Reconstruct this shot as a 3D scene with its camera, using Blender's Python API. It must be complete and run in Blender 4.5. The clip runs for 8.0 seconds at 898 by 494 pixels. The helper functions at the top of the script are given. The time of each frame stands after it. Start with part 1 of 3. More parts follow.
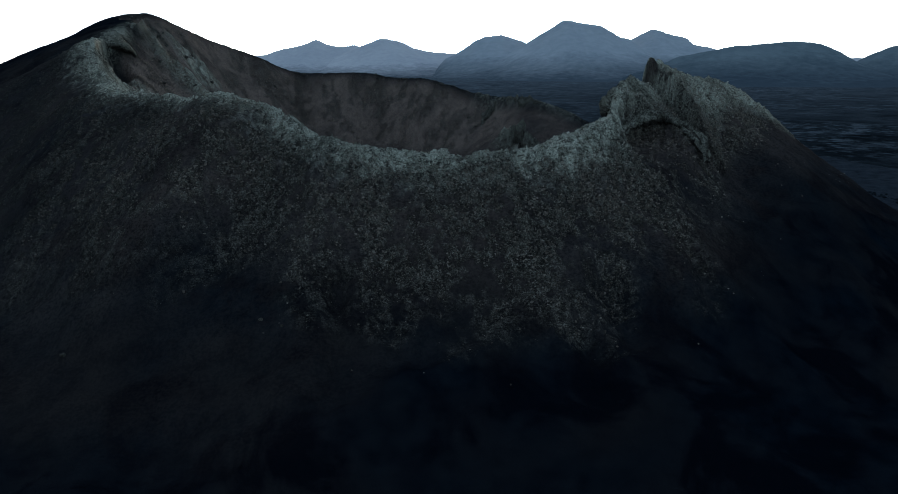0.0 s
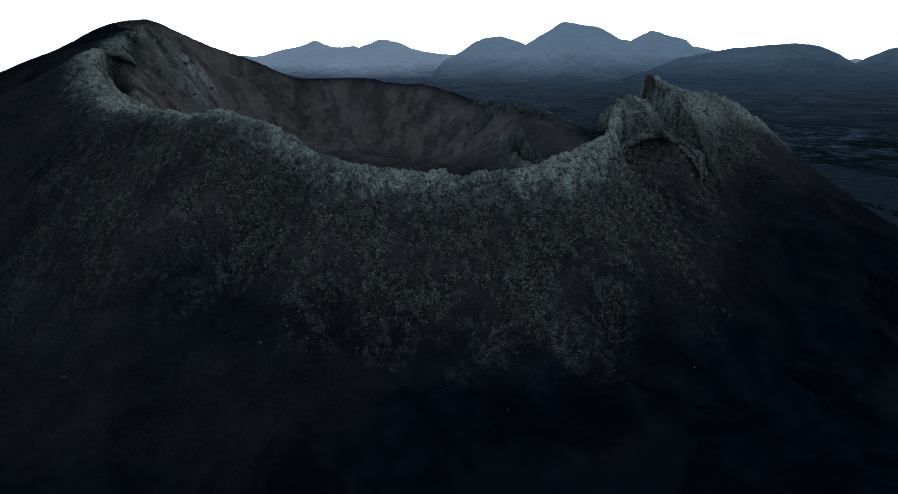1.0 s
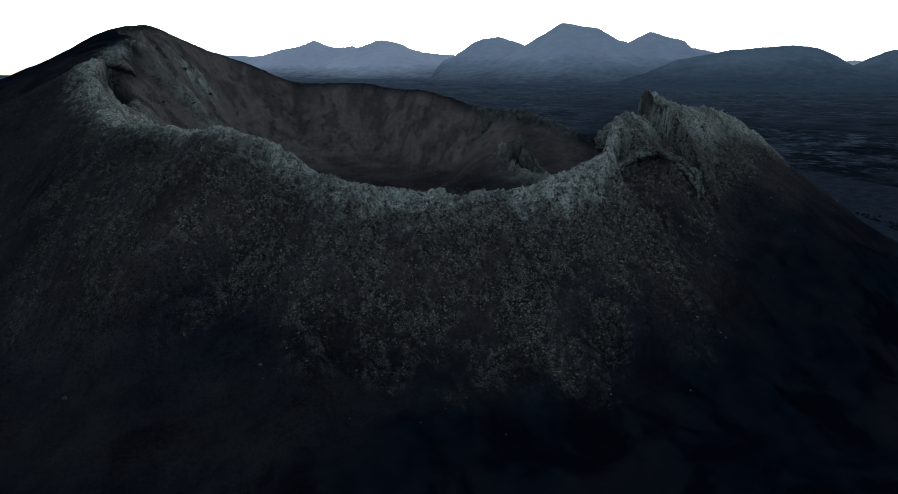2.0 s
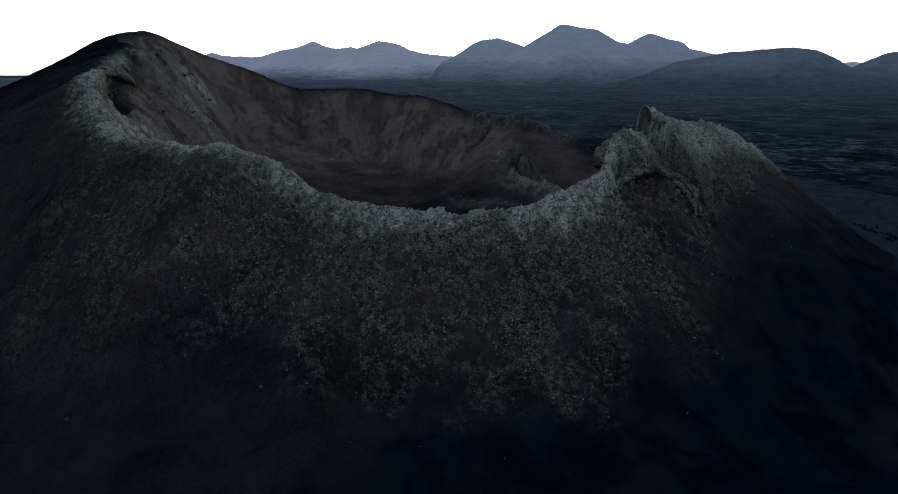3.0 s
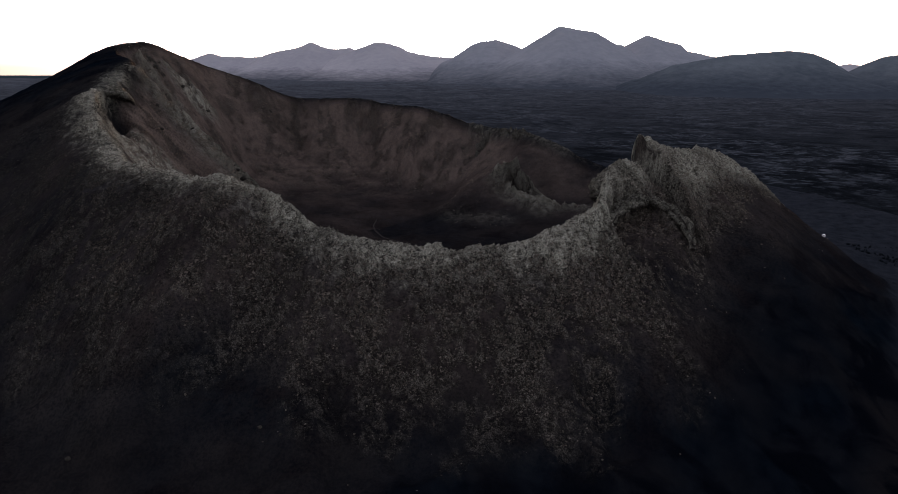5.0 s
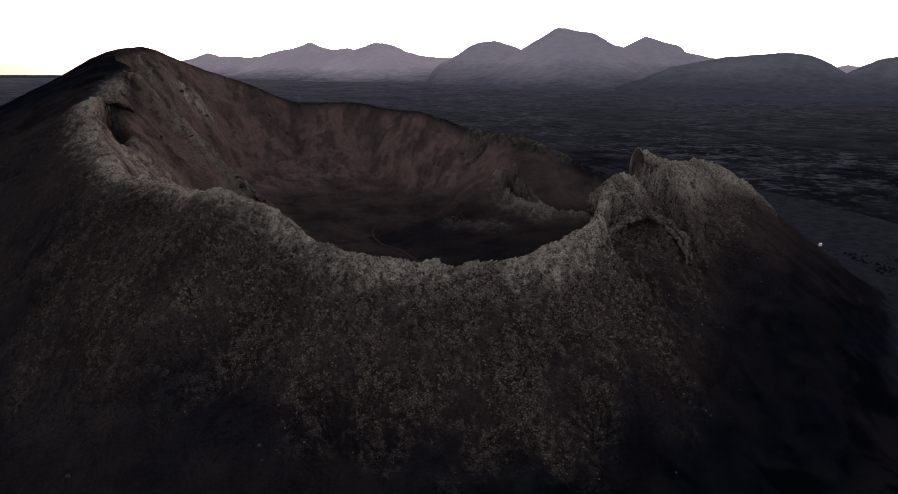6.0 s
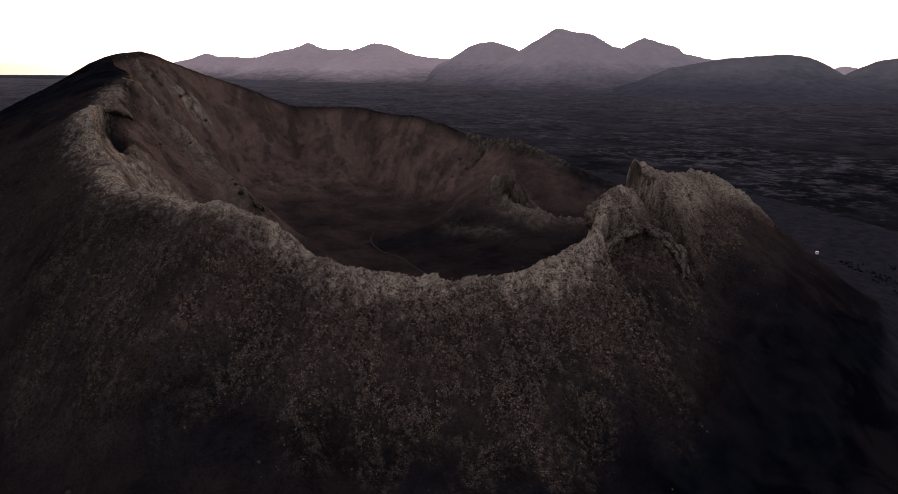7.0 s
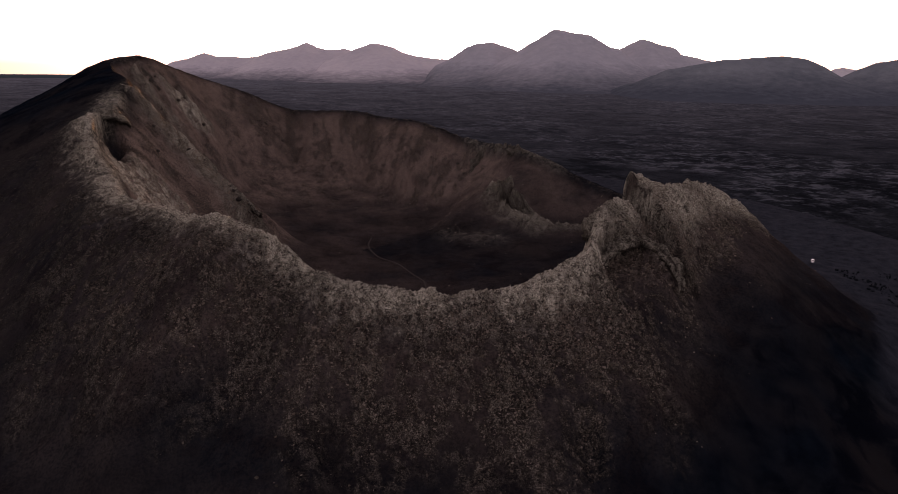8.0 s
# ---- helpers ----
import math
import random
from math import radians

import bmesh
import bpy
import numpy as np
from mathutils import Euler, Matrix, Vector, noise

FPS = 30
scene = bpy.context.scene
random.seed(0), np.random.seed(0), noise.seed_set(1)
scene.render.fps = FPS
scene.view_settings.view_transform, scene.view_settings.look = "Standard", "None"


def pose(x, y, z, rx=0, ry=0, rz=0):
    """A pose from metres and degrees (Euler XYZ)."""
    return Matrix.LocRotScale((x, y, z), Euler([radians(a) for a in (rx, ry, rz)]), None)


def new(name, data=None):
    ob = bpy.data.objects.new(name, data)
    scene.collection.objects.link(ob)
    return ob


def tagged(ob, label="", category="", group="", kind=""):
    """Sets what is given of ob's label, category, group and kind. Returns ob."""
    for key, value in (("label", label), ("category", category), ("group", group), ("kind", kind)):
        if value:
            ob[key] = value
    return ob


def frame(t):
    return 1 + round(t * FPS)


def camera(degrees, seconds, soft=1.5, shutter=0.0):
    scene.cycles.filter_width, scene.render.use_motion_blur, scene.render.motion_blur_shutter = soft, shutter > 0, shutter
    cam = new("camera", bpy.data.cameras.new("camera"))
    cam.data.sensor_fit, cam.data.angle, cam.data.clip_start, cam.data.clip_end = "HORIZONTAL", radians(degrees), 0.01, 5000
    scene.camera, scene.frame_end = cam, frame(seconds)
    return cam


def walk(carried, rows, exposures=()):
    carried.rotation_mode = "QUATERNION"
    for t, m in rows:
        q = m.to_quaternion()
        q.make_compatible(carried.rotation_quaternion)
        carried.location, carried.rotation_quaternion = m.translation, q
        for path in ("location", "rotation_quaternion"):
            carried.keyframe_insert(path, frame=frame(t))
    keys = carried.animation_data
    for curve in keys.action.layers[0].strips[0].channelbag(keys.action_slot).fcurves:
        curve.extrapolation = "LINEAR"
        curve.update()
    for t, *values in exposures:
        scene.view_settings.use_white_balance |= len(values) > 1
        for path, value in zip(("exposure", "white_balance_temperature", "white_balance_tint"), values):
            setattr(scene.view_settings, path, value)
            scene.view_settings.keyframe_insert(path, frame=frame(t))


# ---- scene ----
cam = camera(69.0, 8.0, soft=0.8)
METRES, EYE, TILT, LEAN, TURN = 42.0, 115.0, -15.0, 0.0, 0.0
ROWS = [
    (0.0, 0.0, 0.0, 0.0, -0.0, 0.0, -0.0),
    (0.5, 0.0023, -0.0145, 0.0665, -0.04, -0.02, -0.03),
    (1.0, 0.0034, -0.0297, 0.1336, -0.08, -0.02, -0.05),
    (1.5, 0.0037, -0.0449, 0.2002, -0.14, -0.05, -0.11),
    (3.0, 0.0016, -0.0891, 0.3974, -0.3, -0.05, -0.2),
    (3.5, 0.002, -0.1036, 0.4604, -0.34, -0.07, -0.22),
    (4.0, 0.0032, -0.1174, 0.5232, -0.4, -0.07, -0.29),
    (4.5, 0.0031, -0.1307, 0.5852, -0.46, -0.07, -0.3),
    (6.0, 0.0051, -0.172, 0.7639, -0.63, -0.12, -0.4),
    (6.5, 0.0026, -0.1866, 0.8174, -0.7, -0.12, -0.42),
    (7.0, 0.0026, -0.199, 0.8704, -0.79, -0.13, -0.45),
    (7.5, 0.0039, -0.2115, 0.9224, -0.87, -0.13, -0.47),
    (8.0, 0.0059, -0.2241, 0.9743, -0.98, -0.15, -0.55),
]
EXPOSURES = [(0.0, 2.38, 5200, -2), (3.0, 2.35, 5700, 12), (4.5, 2.38, 6600, 24), (6.0, 2.44, 7600, 38), (8.0, 2.5, 8600, 52)]
walk(cam, [(t, pose(0, 0, EYE, TILT, LEAN, TURN) @ pose(METRES * x, METRES * y, METRES * z, 90 + pitch, roll, yaw)) for t, x, y, z, yaw, pitch, roll in ROWS], EXPOSURES)

# ---- world and sun ----
SUN_ELEV, SUN_AZ = 1.6, 1.9          # degrees; azimuth clockwise from +y
world = bpy.data.worlds.new("dusk_sky")
scene.world = world
world.use_nodes = True
wn = world.node_tree
sky = wn.nodes.new("ShaderNodeTexSky")
sky.sky_type = "NISHITA"
sky.sun_disc = False
sky.sun_elevation = radians(SUN_ELEV)
sky.sun_rotation = radians(SUN_AZ)
sky.altitude = 300.0
sky.air_density, sky.dust_density, sky.ozone_density = 0.6, 2.2, 1.5
wn.nodes["Background"].inputs["Strength"].default_value = 0.15
haze = wn.nodes.new("ShaderNodeHueSaturation")
haze.inputs["Saturation"].default_value = 0.42
wn.links.new(sky.outputs[0], haze.inputs["Color"])
wn.links.new(haze.outputs[0], wn.nodes["Background"].inputs["Color"])

sun_data = bpy.data.lights.new("sun", "SUN")
sun_data.energy, sun_data.angle, sun_data.color = 2.0, radians(0.53), (1.0, 0.50, 0.18)
sun = new("sun", sun_data)
sun.matrix_world = pose(0, 0, 400, 90 - SUN_ELEV, 0, 180 - SUN_AZ)


# ---- materials ----
def mat_new(name):
    m = bpy.data.materials.new(name)
    m.use_nodes = True
    nt = m.node_tree
    return m, nt, nt.nodes["Principled BSDF"]


def nd(nt, kind, **ins):
    n = nt.nodes.new(kind)
    for k, v in ins.items():
        n.inputs[k.replace("_", " ")].default_value = v
    return n


def ramp(nt, src, stops):
    r = nt.nodes.new("ShaderNodeValToRGB")
    el = r.color_ramp.elements
    while len(el) < len(stops):
        el.new(0.5)
    for e, (p, c) in zip(el, stops):
        e.position, e.color = p, (c, c, c, 1) if isinstance(c, (int, float)) else (*c, 1)
    nt.links.new(src, r.inputs[0])
    return r.outputs[0]


def mixc(nt, fac, a, b):
    m = nt.nodes.new("ShaderNodeMix")
    m.data_type = "RGBA"
    for sock, v in ((m.inputs[0], fac), (m.inputs[6], a), (m.inputs[7], b)):
        if isinstance(v, bpy.types.NodeSocket):
            nt.links.new(v, sock)
        elif isinstance(v, (int, float)):
            sock.default_value = v
        else:
            sock.default_value = (*v, 1)
    return m.outputs[2]


def mathn(nt, op, a, b):
    m = nt.nodes.new("ShaderNodeMath")
    m.operation = op
    for sock, v in zip(m.inputs, (a, b)):
        if isinstance(v, bpy.types.NodeSocket):
            nt.links.new(v, sock)
        else:
            sock.default_value = v
    return m.outputs[0]


def noise_tex(nt, coord, scale, detail=6.0, rough=0.6, dist=0.0):
    n = nd(nt, "ShaderNodeTexNoise", Scale=scale, Detail=detail, Roughness=rough, Distortion=dist)
    nt.links.new(coord, n.inputs["Vector"])
    return n.outputs["Fac"]


def world_coord(nt):
    return nt.nodes.new("ShaderNodeNewGeometry").outputs["Position"]


def bump(nt, bsdf, height, strength, distance):
    b = nd(nt, "ShaderNodeBump", Strength=strength, Distance=distance)
    nt.links.new(height, b.inputs["Height"])
    nt.links.new(b.outputs[0], bsdf.inputs["Normal"])


def attr(nt, name):
    a = nt.nodes.new("ShaderNodeAttribute")
    a.attribute_name = name
    return a.outputs["Fac"]


def volcano_material():
    """Black cinder, clinker and lichen, by the masks that the terrain carries."""
    m, nt, bs = mat_new("cinder_and_clinker")
    p = world_coord(nt)
    big = noise_tex(nt, p, 0.02, 5)
    mid = noise_tex(nt, p, 0.16, 8, 0.65)
    fine = noise_tex(nt, p, 1.3, 8, 0.7)
    tiny = noise_tex(nt, p, 5.0, 5, 0.7)
    rocky, lich = attr(nt, "rocky"), attr(nt, "lichen")
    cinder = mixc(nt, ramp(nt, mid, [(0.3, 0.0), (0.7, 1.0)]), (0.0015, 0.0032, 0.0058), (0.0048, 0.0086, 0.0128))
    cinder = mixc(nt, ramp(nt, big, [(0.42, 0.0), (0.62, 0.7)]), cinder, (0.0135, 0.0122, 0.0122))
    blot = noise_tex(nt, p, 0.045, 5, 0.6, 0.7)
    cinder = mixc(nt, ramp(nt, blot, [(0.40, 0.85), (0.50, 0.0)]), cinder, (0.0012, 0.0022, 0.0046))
    cinder = mixc(nt, attr(nt, "rust"), cinder, mixc(nt, ramp(nt, mixc(nt, 0.8, mid, fine), [(0.42, 0.0), (0.56, 1.0)]), (0.052, 0.0405, 0.0335), (0.150, 0.117, 0.095)))
    cinder = mixc(nt, attr(nt, "flat"), cinder, mixc(nt, ramp(nt, mixc(nt, 0.5, mid, fine), [(0.38, 0.0), (0.62, 1.0)]), (0.010, 0.0125, 0.0160), (0.030, 0.036, 0.044)))
    grit = noise_tex(nt, p, 1.5, 10, 0.78, 0.6)
    clod = noise_tex(nt, p, 0.55, 9, 0.72, 0.8)
    tone = noise_tex(nt, p, 2.3, 6, 0.75)
    v = nd(nt, "ShaderNodeTexVoronoi", Scale=1.4)
    v.distance = "CHEBYCHEV"
    nt.links.new(p, v.inputs["Vector"])
    # lump tops lighter and gaps darker in colour, strengthening weak relief shading
    proud = attr(nt, "proud")
    lift = mathn(nt, "MULTIPLY", mathn(nt, "SUBTRACT", proud, 0.25), 0.10)
    mask = ramp(nt, mathn(nt, "ADD", lift, mathn(nt, "ADD", mathn(nt, "MULTIPLY", grit, 0.6), mathn(nt, "MULTIPLY", clod, 0.4))), [(0.475, 0.0), (0.525, 1.0)])
    stone = ramp(nt, mathn(nt, "ADD", tone, mathn(nt, "MULTIPLY", mathn(nt, "SUBTRACT", proud, 0.3), 0.05)), [(0.38, (0.0075, 0.0064, 0.0056)), (0.47, (0.029, 0.0248, 0.0208)), (0.55, (0.062, 0.0545, 0.0455)), (0.64, (0.165, 0.152, 0.127))])
    stone = mixc(nt, mathn(nt, "MULTIPLY", ramp(nt, attr(nt, "rust"), [(0.25, 0.0), (0.6, 1.0)]), 0.88), stone, mixc(nt, ramp(nt, fine, [(0.42, 0.0), (0.58, 1.0)]), (0.050, 0.041, 0.034), (0.170, 0.140, 0.115)))
    # low grey pulls stone to dark blue: painted dimness of the west flank
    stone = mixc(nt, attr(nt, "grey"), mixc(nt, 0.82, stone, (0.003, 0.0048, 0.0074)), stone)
    v2 = nd(nt, "ShaderNodeTexVoronoi", Scale=3.4)
    nt.links.new(p, v2.inputs["Vector"])
    heights = [mathn(nt, "MULTIPLY", mask, 0.6), mathn(nt, "SUBTRACT", 0.5, mathn(nt, "ADD", v.outputs["Distance"], mathn(nt, "MULTIPLY", v2.outputs["Distance"], 0.5)))]
    cover = mathn(nt, "MULTIPLY", mask, ramp(nt, rocky, [(0.05, 0.0), (0.5, 1.0)]))
    col = mixc(nt, cover, cinder, stone)
    crust = mixc(nt, ramp(nt, mixc(nt, 0.5, tiny, tone), [(0.40, 0.0), (0.62, 1.0)]), (0.12, 0.119, 0.094), (0.80, 0.79, 0.63))
    spread = mathn(nt, "MULTIPLY", ramp(nt, fine, [(0.32, 0.0), (0.47, 1.0)]), ramp(nt, mask, [(0.0, 0.2), (0.6, 1.0)]))
    col = mixc(nt, mathn(nt, "MULTIPLY", spread, lich), col, crust)
    nt.links.new(col, bs.inputs["Base Color"])
    bs.inputs["Roughness"].default_value = 0.92
    bs.inputs["Specular IOR Level"].default_value = 0.0
    rough = mathn(nt, "ADD", mathn(nt, "MULTIPLY", mathn(nt, "ADD", heights[0], heights[1]), rocky), mathn(nt, "MULTIPLY", fine, 0.45))
    bump(nt, bs, rough, 1.0, 1.0)
    return m


def rock_material(name, crusted):
    """Clinker blocks; crusted: lichen share, or None where the stones carry it themselves."""
    m, nt, bs = mat_new(name)
    p = world_coord(nt)
    oi = nt.nodes.new("ShaderNodeNewGeometry").outputs["Random Per Island"]
    if crusted is not None:
        oi = nt.nodes.new("ShaderNodeObjectInfo").outputs["Random"]
    mid = noise_tex(nt, p, 0.9, 8, 0.7)
    fine = noise_tex(nt, p, 3.2, 8, 0.75)
    base = mixc(nt, ramp(nt, mid, [(0.3, 0.0), (0.7, 1.0)]), *(((0.008, 0.0075, 0.0075), (0.034, 0.030, 0.027)) if crusted == 0.1 else ((0.021, 0.0178, 0.0148), (0.100, 0.085, 0.070))))
    base = mixc(nt, ramp(nt, oi, [(0.4, 0.0), (1.0, 0.08 if crusted == 0.1 else 0.75)]), base, (0.185, 0.163, 0.138))
    crust = mixc(nt, oi, (0.17, 0.164, 0.130), (0.62, 0.605, 0.48))
    if crusted is None:
        # same painted westward dimming for the loose blocks
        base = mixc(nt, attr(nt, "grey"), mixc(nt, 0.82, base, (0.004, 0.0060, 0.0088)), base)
    share = attr(nt, "lichen") if crusted is None else mathn(nt, "ADD", crusted, 0.0)
    mask = mathn(nt, "MULTIPLY", ramp(nt, fine, [(0.40, 0.0), (0.55, 1.0)]), share)
    col = mixc(nt, mask, base, crust)
    if crusted is None:
        col = mixc(nt, mathn(nt, "MULTIPLY", attr(nt, "rust"), 0.5), col, (0.29, 0.225, 0.17))
    nt.links.new(col, bs.inputs["Base Color"])
    bs.inputs["Roughness"].default_value = 0.9
    bs.inputs["Specular IOR Level"].default_value = 0.0
    bump(nt, bs, fine, 1.0, 0.5)
    return m


def plain_material():
    """Old lava field: dark clinker with pale lichen streaks and flats of ash, tinted by haze far off."""
    m, nt, bs = mat_new("lava_field")
    p = world_coord(nt)
    big = noise_tex(nt, p, 0.004, 6, 0.6, 0.4)
    mid = noise_tex(nt, p, 0.03, 8, 0.65)
    fine = noise_tex(nt, p, 0.25, 6, 0.7)
    base = mixc(nt, ramp(nt, fine, [(0.35, 0.0), (0.65, 1.0)]), (0.0060, 0.0078, 0.0098), (0.0150, 0.0188, 0.0228))
    patch = noise_tex(nt, p, 0.0105, 7, 0.62, 1.1)
    grain = noise_tex(nt, p, 0.085, 7, 0.7, 0.5)
    base = mixc(nt, ramp(nt, patch, [(0.42, 0.75), (0.52, 0.0)]), base, (0.0042, 0.0056, 0.0074))
    pale = mixc(nt, ramp(nt, grain, [(0.4, 0.0), (0.6, 1.0)]), (0.016, 0.020, 0.0245), (0.056, 0.067, 0.078))
    mask = mathn(nt, "MULTIPLY", ramp(nt, big, [(0.44, 0.0), (0.60, 1.0)]), ramp(nt, mixc(nt, 0.5, mid, grain), [(0.49, 0.0), (0.57, 1.0)]))
    ash = ramp(nt, big, [(0.30, 1.0), (0.40, 0.0)])
    col = mixc(nt, mask, base, pale)
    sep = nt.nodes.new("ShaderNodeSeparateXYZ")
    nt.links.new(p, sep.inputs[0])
    # haze over the distant plain, painted as a paler blue along y
    far_haze = ramp(nt, mathn(nt, "ADD", mathn(nt, "MULTIPLY", sep.outputs[1], 0.00028), mathn(nt, "MULTIPLY", mathn(nt, "SUBTRACT", mid, 0.5), 0.35)), [(0.16, 0.0), (0.85, 0.92)])
    col = mixc(nt, far_haze, mixc(nt, ash, col, (0.0095, 0.0118, 0.0145)), mixc(nt, ramp(nt, mixc(nt, 0.5, patch, grain), [(0.38, 0.0), (0.62, 1.0)]), (0.046, 0.055, 0.066), (0.120, 0.138, 0.157)))
    nt.links.new(col, bs.inputs["Base Color"])
    bs.inputs["Roughness"].default_value = 0.9
    bs.inputs["Specular IOR Level"].default_value = 0.0
    bump(nt, bs, fine, 0.6, 0.8)
    return m


def hill_material(name, dark, light, foot_top):
    m, nt, bs = mat_new(name)
    p = world_coord(nt)
    big = noise_tex(nt, p, 0.004, 8, 0.6)
    mid = noise_tex(nt, p, 0.03, 8, 0.65)
    f = mixc(nt, 0.5, big, mid)
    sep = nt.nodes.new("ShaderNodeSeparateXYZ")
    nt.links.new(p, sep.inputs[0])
    # foot darkens to merge with the plain, as hazy slopes do
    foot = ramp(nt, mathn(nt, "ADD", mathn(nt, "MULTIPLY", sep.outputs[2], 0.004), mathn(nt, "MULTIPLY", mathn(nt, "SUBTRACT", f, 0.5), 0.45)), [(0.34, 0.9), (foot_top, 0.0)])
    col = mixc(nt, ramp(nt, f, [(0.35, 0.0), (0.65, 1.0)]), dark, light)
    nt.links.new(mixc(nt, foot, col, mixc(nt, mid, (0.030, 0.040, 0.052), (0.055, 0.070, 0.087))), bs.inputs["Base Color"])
    bs.inputs["Roughness"].default_value = 0.95
    bs.inputs["Specular IOR Level"].default_value = 0.0
    bump(nt, bs, mid, 0.3, 4.0)
    return m


M_VOLCANO, M_PLAIN = volcano_material(), plain_material()
M_ROCK = rock_material("clinker_scree", None)
M_CRUSTED, M_DARK = rock_material("lichened_lava_rock", 0.85), rock_material("dark_lava_rock", 0.1)
# soil paler and bluer by distance: aerial haze mixed into the base colours
M_HILL_FAR = hill_material("far_hill_hazed_soil", (0.35, 0.355, 0.38), (0.45, 0.445, 0.455), 0.62)
M_HILL_MID = hill_material("hill_hazed_soil", (0.24, 0.265, 0.29), (0.33, 0.345, 0.365), 0.78)
M_HILL_NEAR = hill_material("near_hill_hazed_soil", (0.10, 0.125, 0.14), (0.155, 0.18, 0.195), 0.72)


# ---- numeric noise ----
def rnd2(ix, iy, seed):
    h = (ix.astype(np.int64) * 374761393 + iy.astype(np.int64) * 668265263 + seed * 1274126177) & 0xFFFFFFFF
    h = ((h ^ (h >> 13)) * 1274126177) & 0xFFFFFFFF
    return ((h ^ (h >> 16)) & 0xFFFFFF) / float(0xFFFFFF)


def perlin(x, y, seed=0):
    ix, iy = np.floor(x), np.floor(y)
    fx, fy = x - ix, y - iy
    u, v = fx * fx * fx * (fx * (fx * 6 - 15) + 10), fy * fy * fy * (fy * (fy * 6 - 15) + 10)
    out = 0
    for dx in (0, 1):
        for dy in (0, 1):
            a = rnd2(ix + dx, iy + dy, seed) * (2 * math.pi)
            g = np.cos(a) * (fx - dx) + np.sin(a) * (fy - dy)
            out = out + g * (u if dx else 1 - u) * (v if dy else 1 - v)
    return out * 1.5


def fbm(x, y, octaves=5, seed=0, gain=0.5):
    out, amp = 0, 1.0
    for k in range(octaves):
        out = out + amp * perlin(x * 2.03 ** k + 17.3 * k, y * 2.03 ** k - 9.1 * k, seed + k)
        amp *= gain
    return out


def cells(x, y, seed=0):
    """Distance to the nearest of one jittered point a cell, and that cell's random number."""
    ix, iy = np.floor(x), np.floor(y)
    best, tag = np.full(x.shape, 9.0), np.zeros(x.shape)
    for dx in (-1, 0, 1):
        for dy in (-1, 0, 1):
            cx, cy = ix + dx, iy + dy
            d = np.hypot(cx + rnd2(cx, cy, seed) - x, cy + rnd2(cx, cy, seed + 7) - y)
            near = d < best
            best = np.where(near, d, best)
            tag = np.where(near, rnd2(cx, cy, seed + 13), tag)
    return best, tag


def smooth(a, b, x):
    t = np.clip((x - a) / (b - a), 0, 1)
    return t * t * (3 - 2 * t)


def smax(a, b, k):
    return 0.5 * (a + b + np.sqrt((a - b) ** 2 + k * k))


# ---- shape of the land ----
CX, CY = -50.0, 430.0                # middle of the crater
RIM = [                              # the crest: x, y, z
    (6, 187.5, 92.4), (-20, 189.5, 93.6), (-35, 192.5, 96.2), (-45, 201, 99.4), (-56, 211, 104), (-73, 218.5, 108),
    (-86, 226, 106), (-98, 238, 107), (-124, 257, 107.5), (-150, 298, 111.5), (-166, 320, 119.5), (-177, 340, 129),
    (-186, 370, 132.5), (-184, 381, 134), (-197, 417, 141), (-208, 452, 147), (-224, 482, 149.5), (-249, 522, 152), (-273, 570, 156.5),
    (-277, 604, 160.5), (-268, 622, 162.5), (-261, 640, 158.5), (-252, 657, 153), (-243, 690, 146), (-224, 706, 138.5),
    (-200, 716, 129.5), (-180, 730, 119), (-158, 718, 114), (-132, 709, 113.5), (-89, 706, 114), (-62, 688, 110),
    (-44, 676, 109), (-20, 652, 108), (7, 634, 101), (25, 612, 95.5), (44, 600, 93), (66, 573, 92),
    (88, 550, 86), (103, 534, 79.5), (127, 515, 70.5), (141, 488, 66.5), (158, 420, 60), (165, 345, 62),
    (158, 309, 73), (150, 301, 83), (140, 298, 95), (122, 289, 103), (107, 277, 107), (90, 258, 107.5),
    (73.5, 251, 107), (65, 236, 106.5), (58, 226, 106), (52, 212, 102.5), (49, 203, 101), (40, 197, 98.2), (30, 191.3, 96), (20, 188.2, 93.6),
]


def rim_tables():
    """Radius and height of the crest by angle about the middle, finely."""
    pts = np.array(RIM, float)
    n, out = len(pts), []
    for i in range(n):
        p0, p1, p2, p3 = (pts[(i + k) % n] for k in (-1, 0, 1, 2))
        for t in np.linspace(0, 1, 24, endpoint=False):
            out.append(0.5 * (2 * p1 + (p2 - p0) * t + (2 * p0 - 5 * p1 + 4 * p2 - p3) * t * t + (3 * p1 - p0 - 3 * p2 + p3) * t ** 3))
    out = np.array(out)
    a = np.arctan2(out[:, 1] - CY, out[:, 0] - CX)
    r = np.hypot(out[:, 0] - CX, out[:, 1] - CY)
    o = np.argsort(a)
    a, r, z = a[o], r[o], out[o, 2]
    wrap = lambda v: np.concatenate([v, v, v])
    return np.concatenate([a - 2 * math.pi, a, a + 2 * math.pi]), wrap(r), wrap(z)


RT = rim_tables()


def rim_at(th):
    return np.interp(th, RT[0], RT[1]), np.interp(th, RT[0], RT[2])


